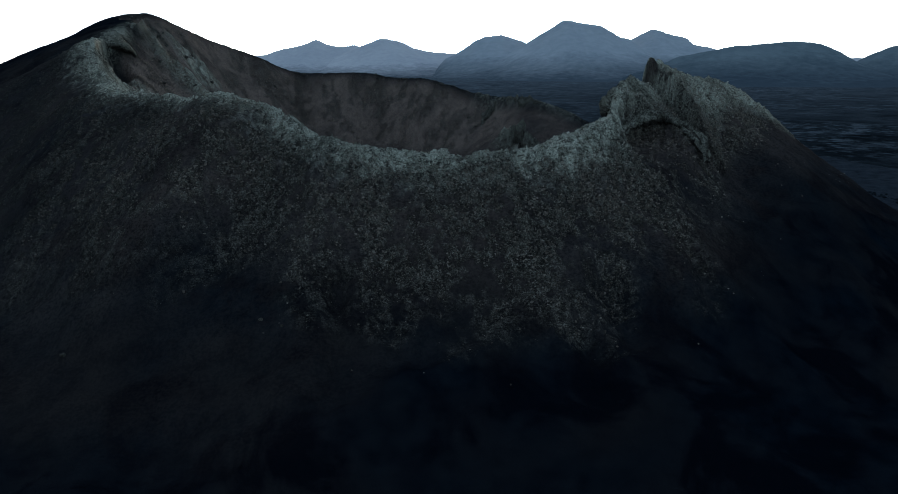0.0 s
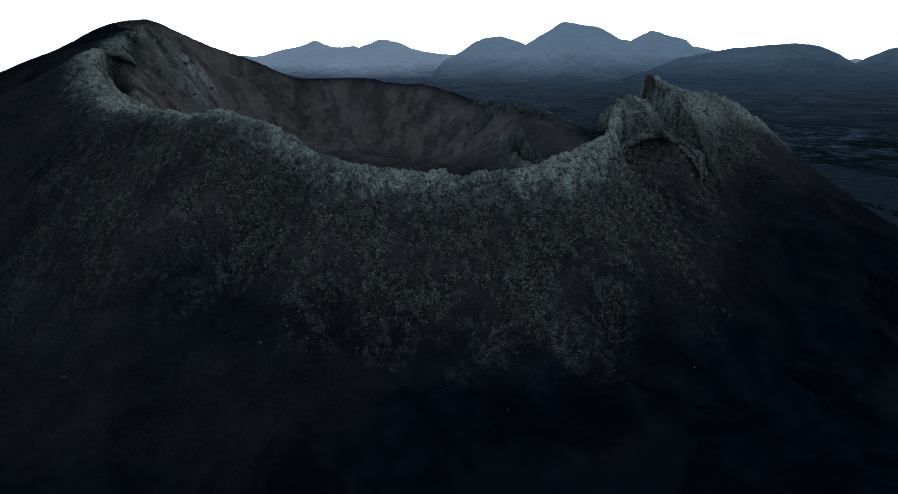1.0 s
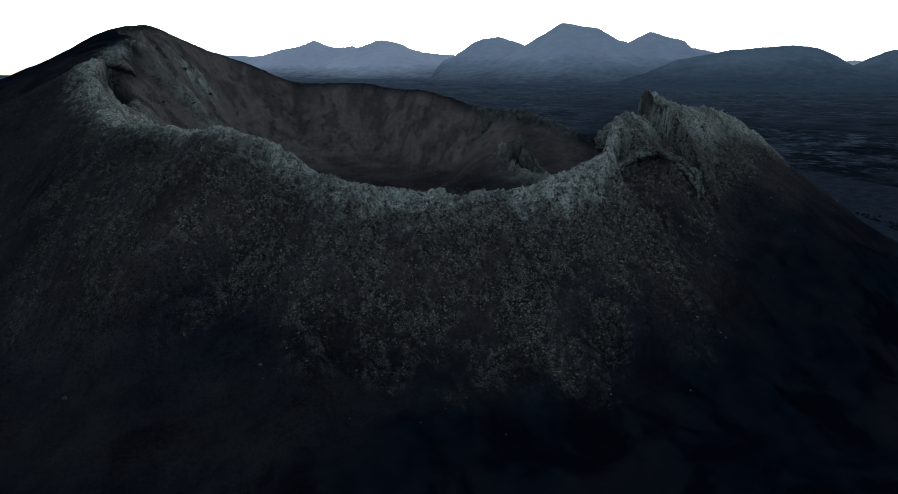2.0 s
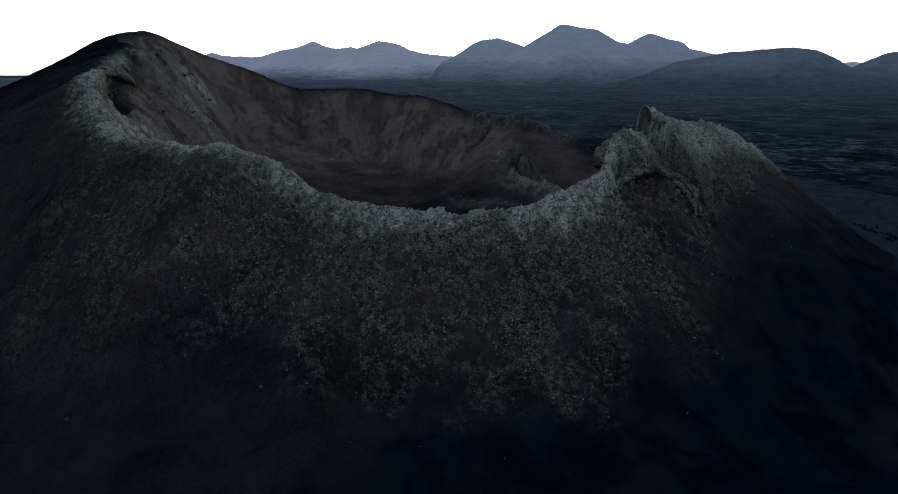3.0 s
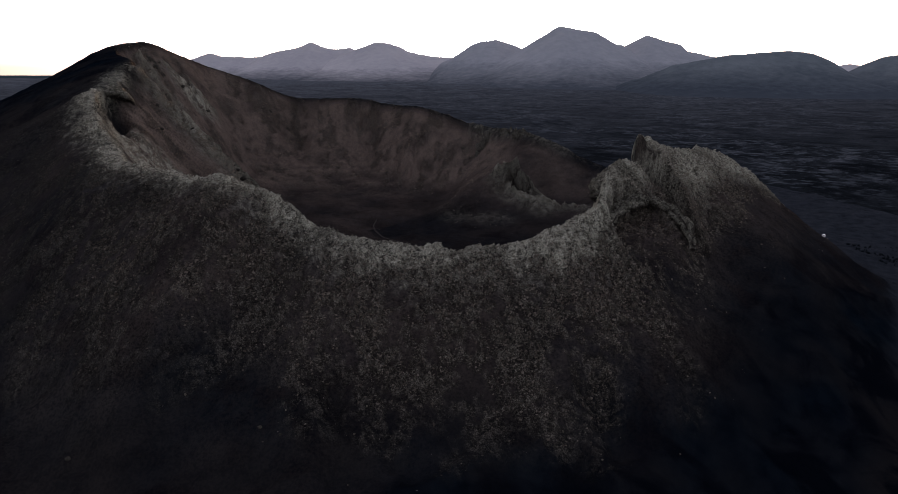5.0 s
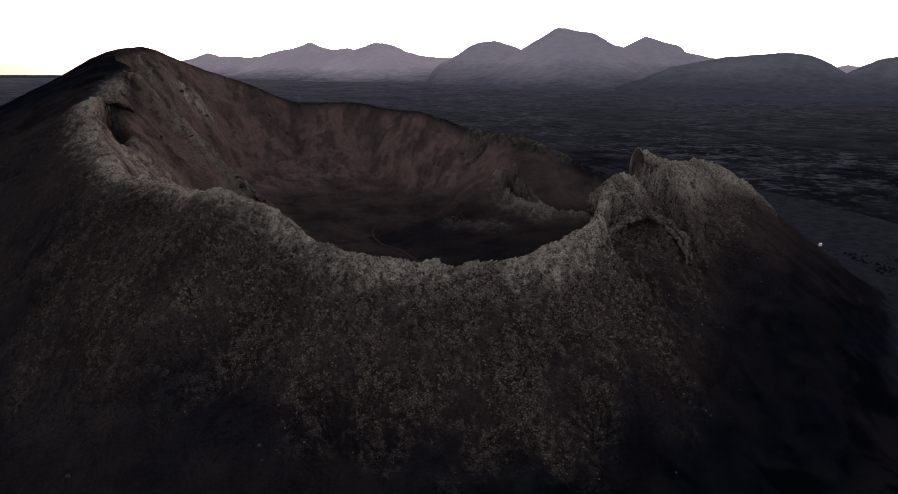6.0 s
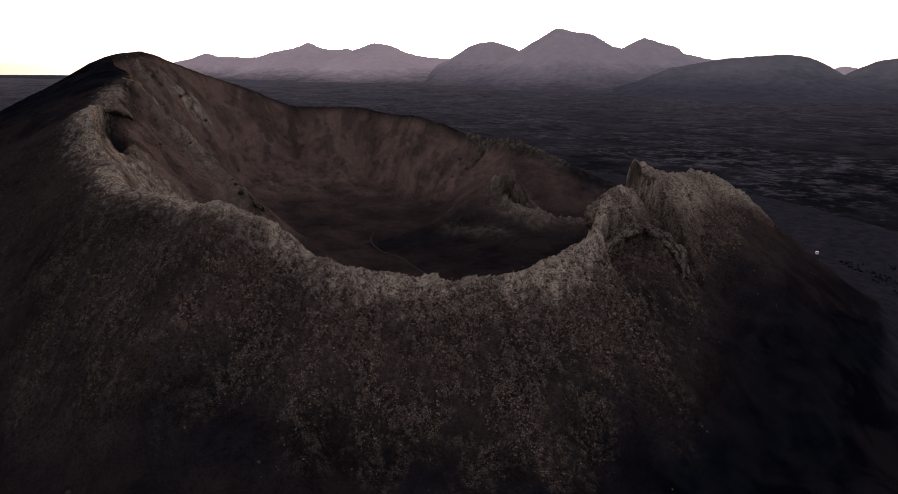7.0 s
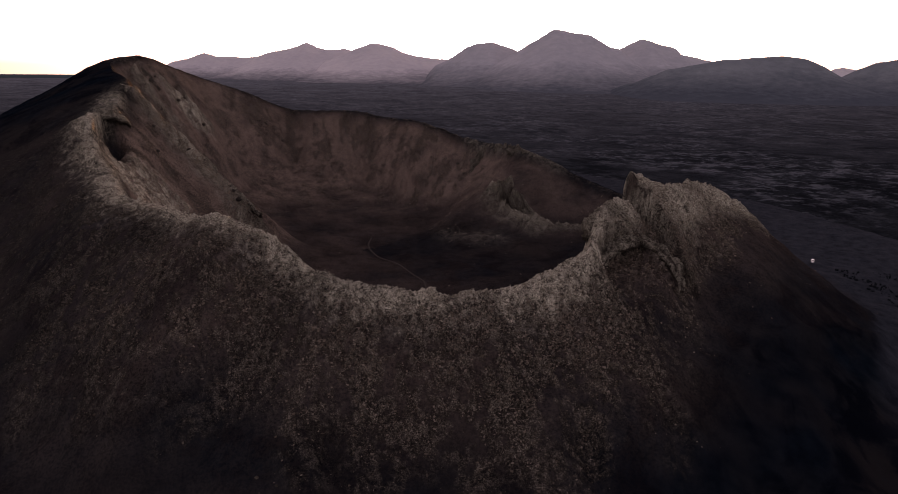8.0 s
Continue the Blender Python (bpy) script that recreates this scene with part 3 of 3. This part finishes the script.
RIBS = [
    ("spire", "sharp broken end of the lava fin", [(73.2, 250.3, 111), (73.6, 250.5, 111.3), (80, 253.5, 109.3), (89, 257.5, 106.5), (98, 267, 104)], [0.1, 4.6, 4.3, 3.6, 1.5], 0.7, 0.5, 1.75),
    ("knob", "lumpy knob of crusted rock", [(52.5, 215, 102), (55.5, 221, 104), (60, 227, 104.5), (65, 235, 103.5), (69, 243, 103)], [1.5, 4.4, 5.0, 4.2, 1.5], 0.6, 1.2, 1.25),
    ("crag", "ragged crag standing in the crater", [(43, 507, 58), (48, 497, 63), (52, 486, 66), (58, 477, 62), (65, 468, 56), (73, 458, 51)], [1.5, 4.2, 5.4, 4.6, 3.4, 1.2], 0.40, 0.75, 2.2),
    ("crag", "broken rocks on the low crest", [(38, 603, 89.5), (50, 590, 89), (58, 580, 88), (65, 572, 88.5), (75, 562, 85.5), (88, 549, 82), (101, 535, 76.5)], [1.0, 3.2, 3.8, 4.6, 4.0, 2.8, 1.0], 0.28, 1.1, 1.3),
    ("crag", "dark rib of rock below the crest", [(42, 597, 88.5), (34, 586, 78.5), (27, 573, 68)], [1.6, 3.2, 1.0], 0.25, 1.2, 1.2),
    ("ledge", "pale layered ledge on the inner wall", [(-248, 598, 117), (-237, 606, 113), (-226, 613, 109), (-215, 620, 102)], [1.4, 4.4, 4.8, 1.8], 1.0, 1.3, 1.4),
    ("ledge", "lower ledge of weathered rock", [(-238, 586, 105), (-223, 592, 97), (-206, 598, 88)], [1.2, 3.0, 1.0], 0.35, 1.3, 1.3),
    ("spur", "long rocky spur down the crater wall", [(-206, 441, 143), (-192, 427, 138), (-184, 426, 129), (-172, 426, 114), (-156, 425, 100), (-140, 416, 87), (-125, 410, 77), (-110, 401, 68)], [1.5, 3.2, 3.6, 3.6, 3.6, 3.2, 2.4, 1.0], 0.5, 1.2, 1.5),
    ("lip", "crusted lip beside a dark alcove", [(-188, 366, 129), (-183, 374, 129.5), (-179, 378, 128), (-176, 382, 124)], [1.2, 2.6, 2.6, 1.0], 0.7, 1.3, 1.4),
    ("crag", "rocks below the peak", [(-269, 606, 156), (-257, 601, 147), (-245, 596, 135)], [1.2, 3.0, 1.4], 0.15, 1.3, 1.2),
    ("crag", "rocks beside the peak", [(-243, 677, 137), (-229, 684, 124), (-214, 686, 110)], [1.0, 2.6, 1.0], 0.35, 1.3, 1.2),
    ("crag", "rocks on the crater wall", [(-224, 701, 129), (-207, 694, 114), (-196, 688, 102)], [1.0, 2.2, 1.0], 0.30, 1.3, 1.2),
]
for i, (kind, note, way, size, crust, wide, tall) in enumerate(RIBS):
    part(kind, rib_mesh(kind, way, size, crust, 101 + 7 * i, wide, tall, 0.35 if kind == "spire" else 1.0), volcano, note)


# ---- the plain ----
def ground_mesh():
    th = np.linspace(-math.pi, math.pi, 540, endpoint=False)
    R = rim_at(th)[0]
    off = np.concatenate([np.linspace(118, 600, 100), np.geomspace(606, 4600, 100)])
    rr = R[None, :] + off[:, None]
    x, y = CX + rr * np.cos(th), CY + rr * np.sin(th)
    z = plain_z(x, y) - 2.5 * smooth(152, 130, off)[:, None]
    v = np.stack([x, y, z], -1).reshape(-1, 3)
    return mesh_from("ground", v, grid_quads(len(off), len(th), True), M_PLAIN)


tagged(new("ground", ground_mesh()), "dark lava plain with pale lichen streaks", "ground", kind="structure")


# ---- hills on the horizon ----
def hill(label, dist, ridge, front, back, material, seed, name="hill"):
    """A hill by its ridge of x, z at a distance, with worn slopes to front and back."""
    kx, kz = np.array(ridge, float).T
    x1 = np.linspace(kx[0] - 120, kx[-1] + 120, 130)
    y1 = np.concatenate([np.linspace(dist - front, dist, 44), np.linspace(dist, min(dist + back, 4880), 18)[1:]])
    fine = np.interp(x1, kx, kz)
    for _ in range(2):
        fine[1:-1] = (fine[:-2] + 2 * fine[1:-1] + fine[2:]) / 4
    x, y = np.meshgrid(x1, y1)
    base = plain_z(x, y)
    t = np.clip(np.where(y < dist, (dist - y) / front, (y - dist) / back), 0, 1)
    shift = 60 * fbm(y / 300, x / 900, 3, seed) * t
    top = np.interp(x + shift, x1, fine) + 3.0 * fbm(x / 60, y / 60, 4, seed + 3)
    end = smooth(0, 120, x - x1[0]) * smooth(0, 120, x1[-1] - x)
    gully = 1 - 0.10 * np.abs(fbm(x / 120, t * 1.5, 4, seed + 9)) * smooth(0.02, 0.3, t)
    z = base - 6 + (top - base + 6) * (1 - t) ** 1.9 * end * gully
    v = np.stack([x, y, z], -1).reshape(-1, 3)
    ob = new(name, mesh_from(name, v, grid_quads(len(y1), len(x1), False), material))
    return tagged(ob, label, "hill", "hills on the horizon")


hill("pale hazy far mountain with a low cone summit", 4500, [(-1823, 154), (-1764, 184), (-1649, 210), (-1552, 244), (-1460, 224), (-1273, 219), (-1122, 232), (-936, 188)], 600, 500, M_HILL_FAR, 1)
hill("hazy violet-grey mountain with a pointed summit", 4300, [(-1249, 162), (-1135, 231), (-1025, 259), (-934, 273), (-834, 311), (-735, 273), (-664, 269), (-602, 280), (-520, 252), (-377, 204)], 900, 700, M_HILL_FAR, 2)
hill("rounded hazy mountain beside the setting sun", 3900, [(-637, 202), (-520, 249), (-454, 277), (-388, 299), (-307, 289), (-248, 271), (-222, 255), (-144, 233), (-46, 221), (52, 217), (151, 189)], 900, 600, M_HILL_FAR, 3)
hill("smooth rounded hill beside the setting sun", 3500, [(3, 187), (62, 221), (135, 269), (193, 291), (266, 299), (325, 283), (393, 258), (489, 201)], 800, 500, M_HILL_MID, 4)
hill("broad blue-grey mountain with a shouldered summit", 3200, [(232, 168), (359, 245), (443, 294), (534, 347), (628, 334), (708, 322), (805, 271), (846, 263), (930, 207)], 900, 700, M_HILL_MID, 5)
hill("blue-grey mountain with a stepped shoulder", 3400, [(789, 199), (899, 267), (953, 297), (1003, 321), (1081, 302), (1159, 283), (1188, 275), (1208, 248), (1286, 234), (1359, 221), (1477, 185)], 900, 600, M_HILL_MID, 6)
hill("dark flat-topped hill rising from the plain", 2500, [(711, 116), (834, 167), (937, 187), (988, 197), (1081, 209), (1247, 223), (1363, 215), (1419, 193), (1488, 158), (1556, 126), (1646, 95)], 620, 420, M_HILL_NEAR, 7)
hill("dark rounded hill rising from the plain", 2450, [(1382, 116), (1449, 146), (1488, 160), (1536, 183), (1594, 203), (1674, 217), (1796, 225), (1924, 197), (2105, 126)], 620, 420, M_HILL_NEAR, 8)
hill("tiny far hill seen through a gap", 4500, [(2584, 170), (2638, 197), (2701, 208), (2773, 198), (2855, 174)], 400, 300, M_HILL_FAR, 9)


# ---- loose rocks ----
PHI = (1 + 5 ** 0.5) / 2
ICO = np.array([(-1, PHI, 0), (1, PHI, 0), (-1, -PHI, 0), (1, -PHI, 0), (0, -1, PHI), (0, 1, PHI), (0, -1, -PHI), (0, 1, -PHI), (PHI, 0, -1), (PHI, 0, 1), (-PHI, 0, -1), (-PHI, 0, 1)]) / 1.9
ICO_F = np.array([int(c, 16) for c in "0b5051017 07a0ab159 5b4ba2a76 718394342 326368389 49524b62a 867981".replace(" ", "")]).reshape(-1, 3)
rng = np.random.default_rng(5)


def scree_mesh(name, x, y, size):
    n = len(x)
    z, _, lich, rust, _, _, grey = land(x, y)
    jit = ICO[None] * rng.uniform(0.5, 1.35, (n, 12, 1)) * rng.uniform(0.5, 1.25, (n, 1, 3))
    a = rng.uniform(0, 2 * math.pi, n)
    ca, sa = np.cos(a)[:, None], np.sin(a)[:, None]
    px = (jit[:, :, 0] * ca - jit[:, :, 1] * sa) * size[:, None] / 2 + x[:, None]
    py = (jit[:, :, 0] * sa + jit[:, :, 1] * ca) * size[:, None] / 2 + y[:, None]
    pz = jit[:, :, 2] * size[:, None] / 2 * 0.85 + (z + 0.12 * size)[:, None]
    f = (ICO_F[None] + 12 * np.arange(n)[:, None, None]).reshape(-1, 3)
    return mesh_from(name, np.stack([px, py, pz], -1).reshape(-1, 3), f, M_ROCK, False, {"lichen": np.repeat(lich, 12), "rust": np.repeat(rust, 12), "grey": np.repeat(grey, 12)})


def scatter(n, a0, a1, d0, d1, power):
    """Places by angle and distance from the crest, kept where the land is rocky."""
    th, d = rng.uniform(radians(a0), radians(a1), n), rng.uniform(d0, d1, n)
    r = rim_at(th)[0] + d
    x, y = CX + r * np.cos(th), CY + r * np.sin(th)
    keep = rng.uniform(0, 1, n) < land(x, y)[1] ** power * (0.25 + 0.75 * smooth(1, 9, np.abs(d))) + 0.001
    return x[keep], y[keep]


sx, sy = scatter(260000, -150, -28, -4, 66, 1.9)
scree = part("scree", scree_mesh("scree", sx, sy, 0.22 + 0.72 * rng.random(len(sx)) ** 3.2), volcano, "loose grey clinker blocks")
scree["kind"] = "stuff"
sx, sy = scatter(110000, -180, 180, -160, -6, 1.6)
scree = part("scree", scree_mesh("scree", sx, sy, 0.4 + 1.3 * rng.random(len(sx)) ** 4), volcano, "rusty blocks on the crater walls")
scree["kind"] = "stuff"


# ---- single boulders ----
def boulder_mesh(seed, material):
    bm = bmesh.new()
    bmesh.ops.create_icosphere(bm, subdivisions=2, radius=0.5)
    for v in bm.verts:
        p = v.co * 2.6 + Vector((seed * 7.1, seed * 3.3, 0))
        c = noise.cell_vector(v.co * 2.2 + Vector((seed, 0, 0)))
        v.co *= 1 + 0.38 * noise.noise(p) + 0.16 * noise.noise(p * 2.7)
        v.co += (c - Vector((0.5, 0.5, 0.5))) * 0.12
    me = bpy.data.meshes.new("boulder")
    bm.to_mesh(me)
    bm.free()
    me.materials.append(material)
    return me


PALE = [boulder_mesh(k, M_CRUSTED) for k in range(7)]
DARK = [boulder_mesh(k + 7, M_DARK) for k in range(7)]


def boulders(kinds, n, a0, a1, d0, d1, s0, s1, label, group, sink=0.18):
    th, d = rng.uniform(radians(a0), radians(a1), n * 4), rng.uniform(d0, d1, n * 4)
    r = rim_at(th)[0] + d
    x, y = CX + r * np.cos(th), CY + r * np.sin(th)
    z, rocky = land(x, y)[:2]
    pick = np.nonzero(rocky > 0.45)[0][:n]
    for i in pick:
        s = s0 + (s1 - s0) * rng.random() ** 2
        ob = new("boulder", kinds[int(rng.integers(7))])
        ob.matrix_world = pose(x[i], y[i], z[i] + (0.35 - sink) * s * 0.6, rng.uniform(-25, 25), rng.uniform(-25, 25), rng.uniform(0, 360)) @ Matrix.Diagonal((s * rng.uniform(0.8, 1.4), s * rng.uniform(0.8, 1.2), s * rng.uniform(0.6, 0.95), 1))
        tagged(ob, label, "boulder", group)


boulders(PALE, 110, -150, -62, 0, 7, 0.5, 1.2, "pale lichen-crusted boulder on the crater rim", "boulders on the rim")
boulders(PALE, 50, -62, -34, 2, 16, 0.4, 0.9, "grey lichen-crusted block on the lava fin", "blocks on the fin")
boulders(DARK, 120, -145, -58, 8, 45, 0.6, 1.5, "dark clinker boulder on the outer slope", "boulders on the slope")
boulders(DARK, 60, 60, 200, -70, -6, 1.2, 3.5, "rusty boulder on the crater wall", "boulders in the crater")

place = land(np.array([-92.0, -44.0, -38.5]), np.array([143.7, 143.0, 140.5]))[0]
for px, py, pz, s in ((-92.0, 143.7, place[0], 1.3), (-44.0, 143.0, place[1], 1.0), (-38.5, 140.5, place[2], 0.8)):
    ob = new("boulder", DARK[3])
    ob.matrix_world = pose(px, py, pz + 0.2 * s, 10, 20, 140) @ Matrix.Diagonal((s * 1.2, s, s * 0.85, 1))
    tagged(ob, "lone dark boulder on the smooth cinder apron", "boulder", "boulders on the slope")


# ---- footpath on the crater floor ----
def path_material():
    m, nt, bs = mat_new("trodden_ash")
    p = world_coord(nt)
    f = noise_tex(nt, p, 1.2, 6, 0.7)
    nt.links.new(mixc(nt, ramp(nt, f, [(0.35, 0.0), (0.65, 1.0)]), (0.030, 0.027, 0.025), (0.060, 0.053, 0.048)), bs.inputs["Base Color"])
    bs.inputs["Roughness"].default_value = 0.95
    bs.inputs["Specular IOR Level"].default_value = 0.0
    return m


def footpath():
    way = np.array([(-48, 464), (-49, 450), (-46.5, 433), (-37, 415), (-23, 397), (-13, 378), (-7.8, 365), (-5.8, 349), (-8, 330)], float)
    s = np.linspace(0, len(way) - 1, 160)
    x, y = np.interp(s, np.arange(len(way)), way[:, 0]), np.interp(s, np.arange(len(way)), way[:, 1])
    for _ in range(12):
        x[1:-1], y[1:-1] = (x[:-2] + 2 * x[1:-1] + x[2:]) / 4, (y[:-2] + 2 * y[1:-1] + y[2:]) / 4
    tx, ty = np.gradient(x), np.gradient(y)
    ln = np.hypot(tx, ty)
    w = 0.5 + 0.2 * fbm(s, s * 0 + 3.3, 3, 71)
    rows = []
    for side in (-1.25, -1, -0.4, 0.4, 1, 1.25):
        px, py = x + side * w * ty / ln, y - side * w * tx / ln
        rows.append(np.stack([px, py, land(px, py)[0] + (0.22 if abs(side) < 1.1 else -0.3)], -1))
    g = np.stack(rows, 1)
    return mesh_from("footpath", g.reshape(-1, 3), grid_quads(len(s), 6, False), path_material())


tagged(new("footpath", footpath()), "pale trodden footpath across the crater floor", "path", kind="structure")


# ---- sea beyond the plain ----
def water_material():
    m, nt, bs = mat_new("dusk_sea")
    p = world_coord(nt)
    f = noise_tex(nt, p, 0.02, 6, 0.6)
    nt.links.new(mixc(nt, f, (0.025, 0.045, 0.055), (0.035, 0.06, 0.072)), bs.inputs["Base Color"])
    bs.inputs["Roughness"].default_value = 0.7
    bs.inputs["Specular IOR Level"].default_value = 0.0
    return m


def water():
    a = np.radians(np.linspace(-42, -24, 60))
    r = np.linspace(3850, 4870, 24)
    rr, aa = np.meshgrid(r + 0, a, indexing="ij")
    rr = np.where(np.arange(24)[:, None] == 0, rr + 180 * fbm(aa * 9, aa * 0 + 1.5, 3, 77), rr)
    v = np.stack([rr * np.sin(aa), rr * np.cos(aa), np.full(rr.shape, 93.6)], -1)
    return mesh_from("water", v.reshape(-1, 3), grid_quads(24, 60, False), water_material())


tagged(new("water", water()), "calm blue-grey sea on the horizon", "sea", kind="structure")


# ---- parked car at the foot of the cone ----
def plain_mat(name, colour, rough, metal=0.0):
    m, nt, bs = mat_new(name)
    f = noise_tex(nt, world_coord(nt), 3.0, 5, 0.6)
    dark = tuple(0.85 * c for c in colour)
    nt.links.new(mixc(nt, f, dark, colour), bs.inputs["Base Color"])
    bs.inputs["Roughness"].default_value, bs.inputs["Metallic"].default_value = rough, metal
    return m


def bm_part(name, bm, material, parent, label=""):
    me = bpy.data.meshes.new(name)
    bm.to_mesh(me)
    bm.free()
    me.materials.append(material)
    ob = new(name, me)
    ob.parent = parent
    return tagged(ob, label)


def block(sx, sy, sz, at, bevel=0.05, top=1.0):
    bm = bmesh.new()
    bmesh.ops.create_cube(bm, size=1)
    for v in bm.verts:
        k = top if v.co.z > 0 else 1.0
        v.co = Vector((v.co.x * sx * k, v.co.y * sy * (0.5 + 0.5 * k), v.co.z * sz)) + Vector(at)
    bmesh.ops.bevel(bm, geom=bm.edges[:], offset=bevel, segments=2, affect="EDGES")
    return bm


def car(at, turn):
    ob = new("car")
    ob.matrix_world = pose(*at, 0, 0, turn)
    tagged(ob, "small white hatchback parked at the foot of the cone", "car")
    paint, glass = plain_mat("white_car_paint", (0.85, 0.85, 0.84), 0.3), plain_mat("dark_car_glass", (0.02, 0.022, 0.025), 0.08)
    rubber, steel = plain_mat("tyre_rubber", (0.02, 0.02, 0.02), 0.8), plain_mat("wheel_steel", (0.5, 0.5, 0.5), 0.35, 1.0)
    body = bm_part("body", block(3.7, 1.64, 0.62, (0, 0, 0.58), 0.1), paint, ob)
    cabin = bm_part("cabin", block(2.1, 1.5, 0.6, (-0.35, 0, 1.16), 0.1, 0.78), paint, ob)
    bm_part("windscreen", block(0.05, 1.25, 0.42, (0.62, 0, 1.14), 0.015), glass, cabin)
    bm_part("rear_window", block(0.05, 1.2, 0.36, (-1.32, 0, 1.16), 0.015), glass, cabin)
    for y in (-0.72, 0.72):
        bm_part("side_window", block(1.6, 0.05, 0.34, (-0.35, y, 1.17), 0.015), glass, cabin)
        bm_part("headlight", block(0.08, 0.3, 0.16, (1.83, y * 0.78, 0.68), 0.03), glass, body)
        for x in (-1.15, 1.15):
            tyre = bmesh.new()
            bmesh.ops.create_cone(tyre, cap_ends=True, segments=24, radius1=0.3, radius2=0.3, depth=0.2, matrix=pose(x, y, 0.3, 90))
            wheel = bm_part("wheel", tyre, rubber, ob)
            rim = bmesh.new()
            bmesh.ops.create_cone(rim, cap_ends=True, segments=20, radius1=0.18, radius2=0.18, depth=0.23, matrix=pose(x, y, 0.3, 90))
            bm_part("rim", rim, steel, wheel)
    return ob


CAR_XY = (212.5, 353.5)
car((*CAR_XY, float(max(land(np.array([CAR_XY[0]]), np.array([CAR_XY[1]]))[0][0], plain_z(np.array([CAR_XY[0]]), np.array([CAR_XY[1]]))[0])) - 0.02), 238)


# ---- lava rubble on the plain beside the cone ----
def rubble():
    n = 2600
    x, y = rng.uniform(215, 330, n), rng.uniform(215, 345, n)
    keep = fbm(x / 18, y / 18, 3, 95) > -0.05
    x, y = x[keep], y[keep]
    n = len(x)
    size = 0.6 + 1.6 * rng.random(n) ** 3
    z = np.maximum(plain_z(x, y), land(x, y)[0]) + 0.15 * size
    v = ICO[None] * rng.uniform(0.65, 1.25, (n, 12, 1)) * rng.uniform(0.6, 1.2, (n, 1, 3)) * size[:, None, None] / 2 + np.stack([x, y, z], -1)[:, None]
    f = (ICO_F[None] + 12 * np.arange(n)[:, None, None]).reshape(-1, 3)
    return mesh_from("lava_rubble", v.reshape(-1, 3), f, M_PLAIN, False)


tagged(new("lava_rubble", rubble()), "dark lava rubble strewn over the plain", "rubble", kind="stuff")
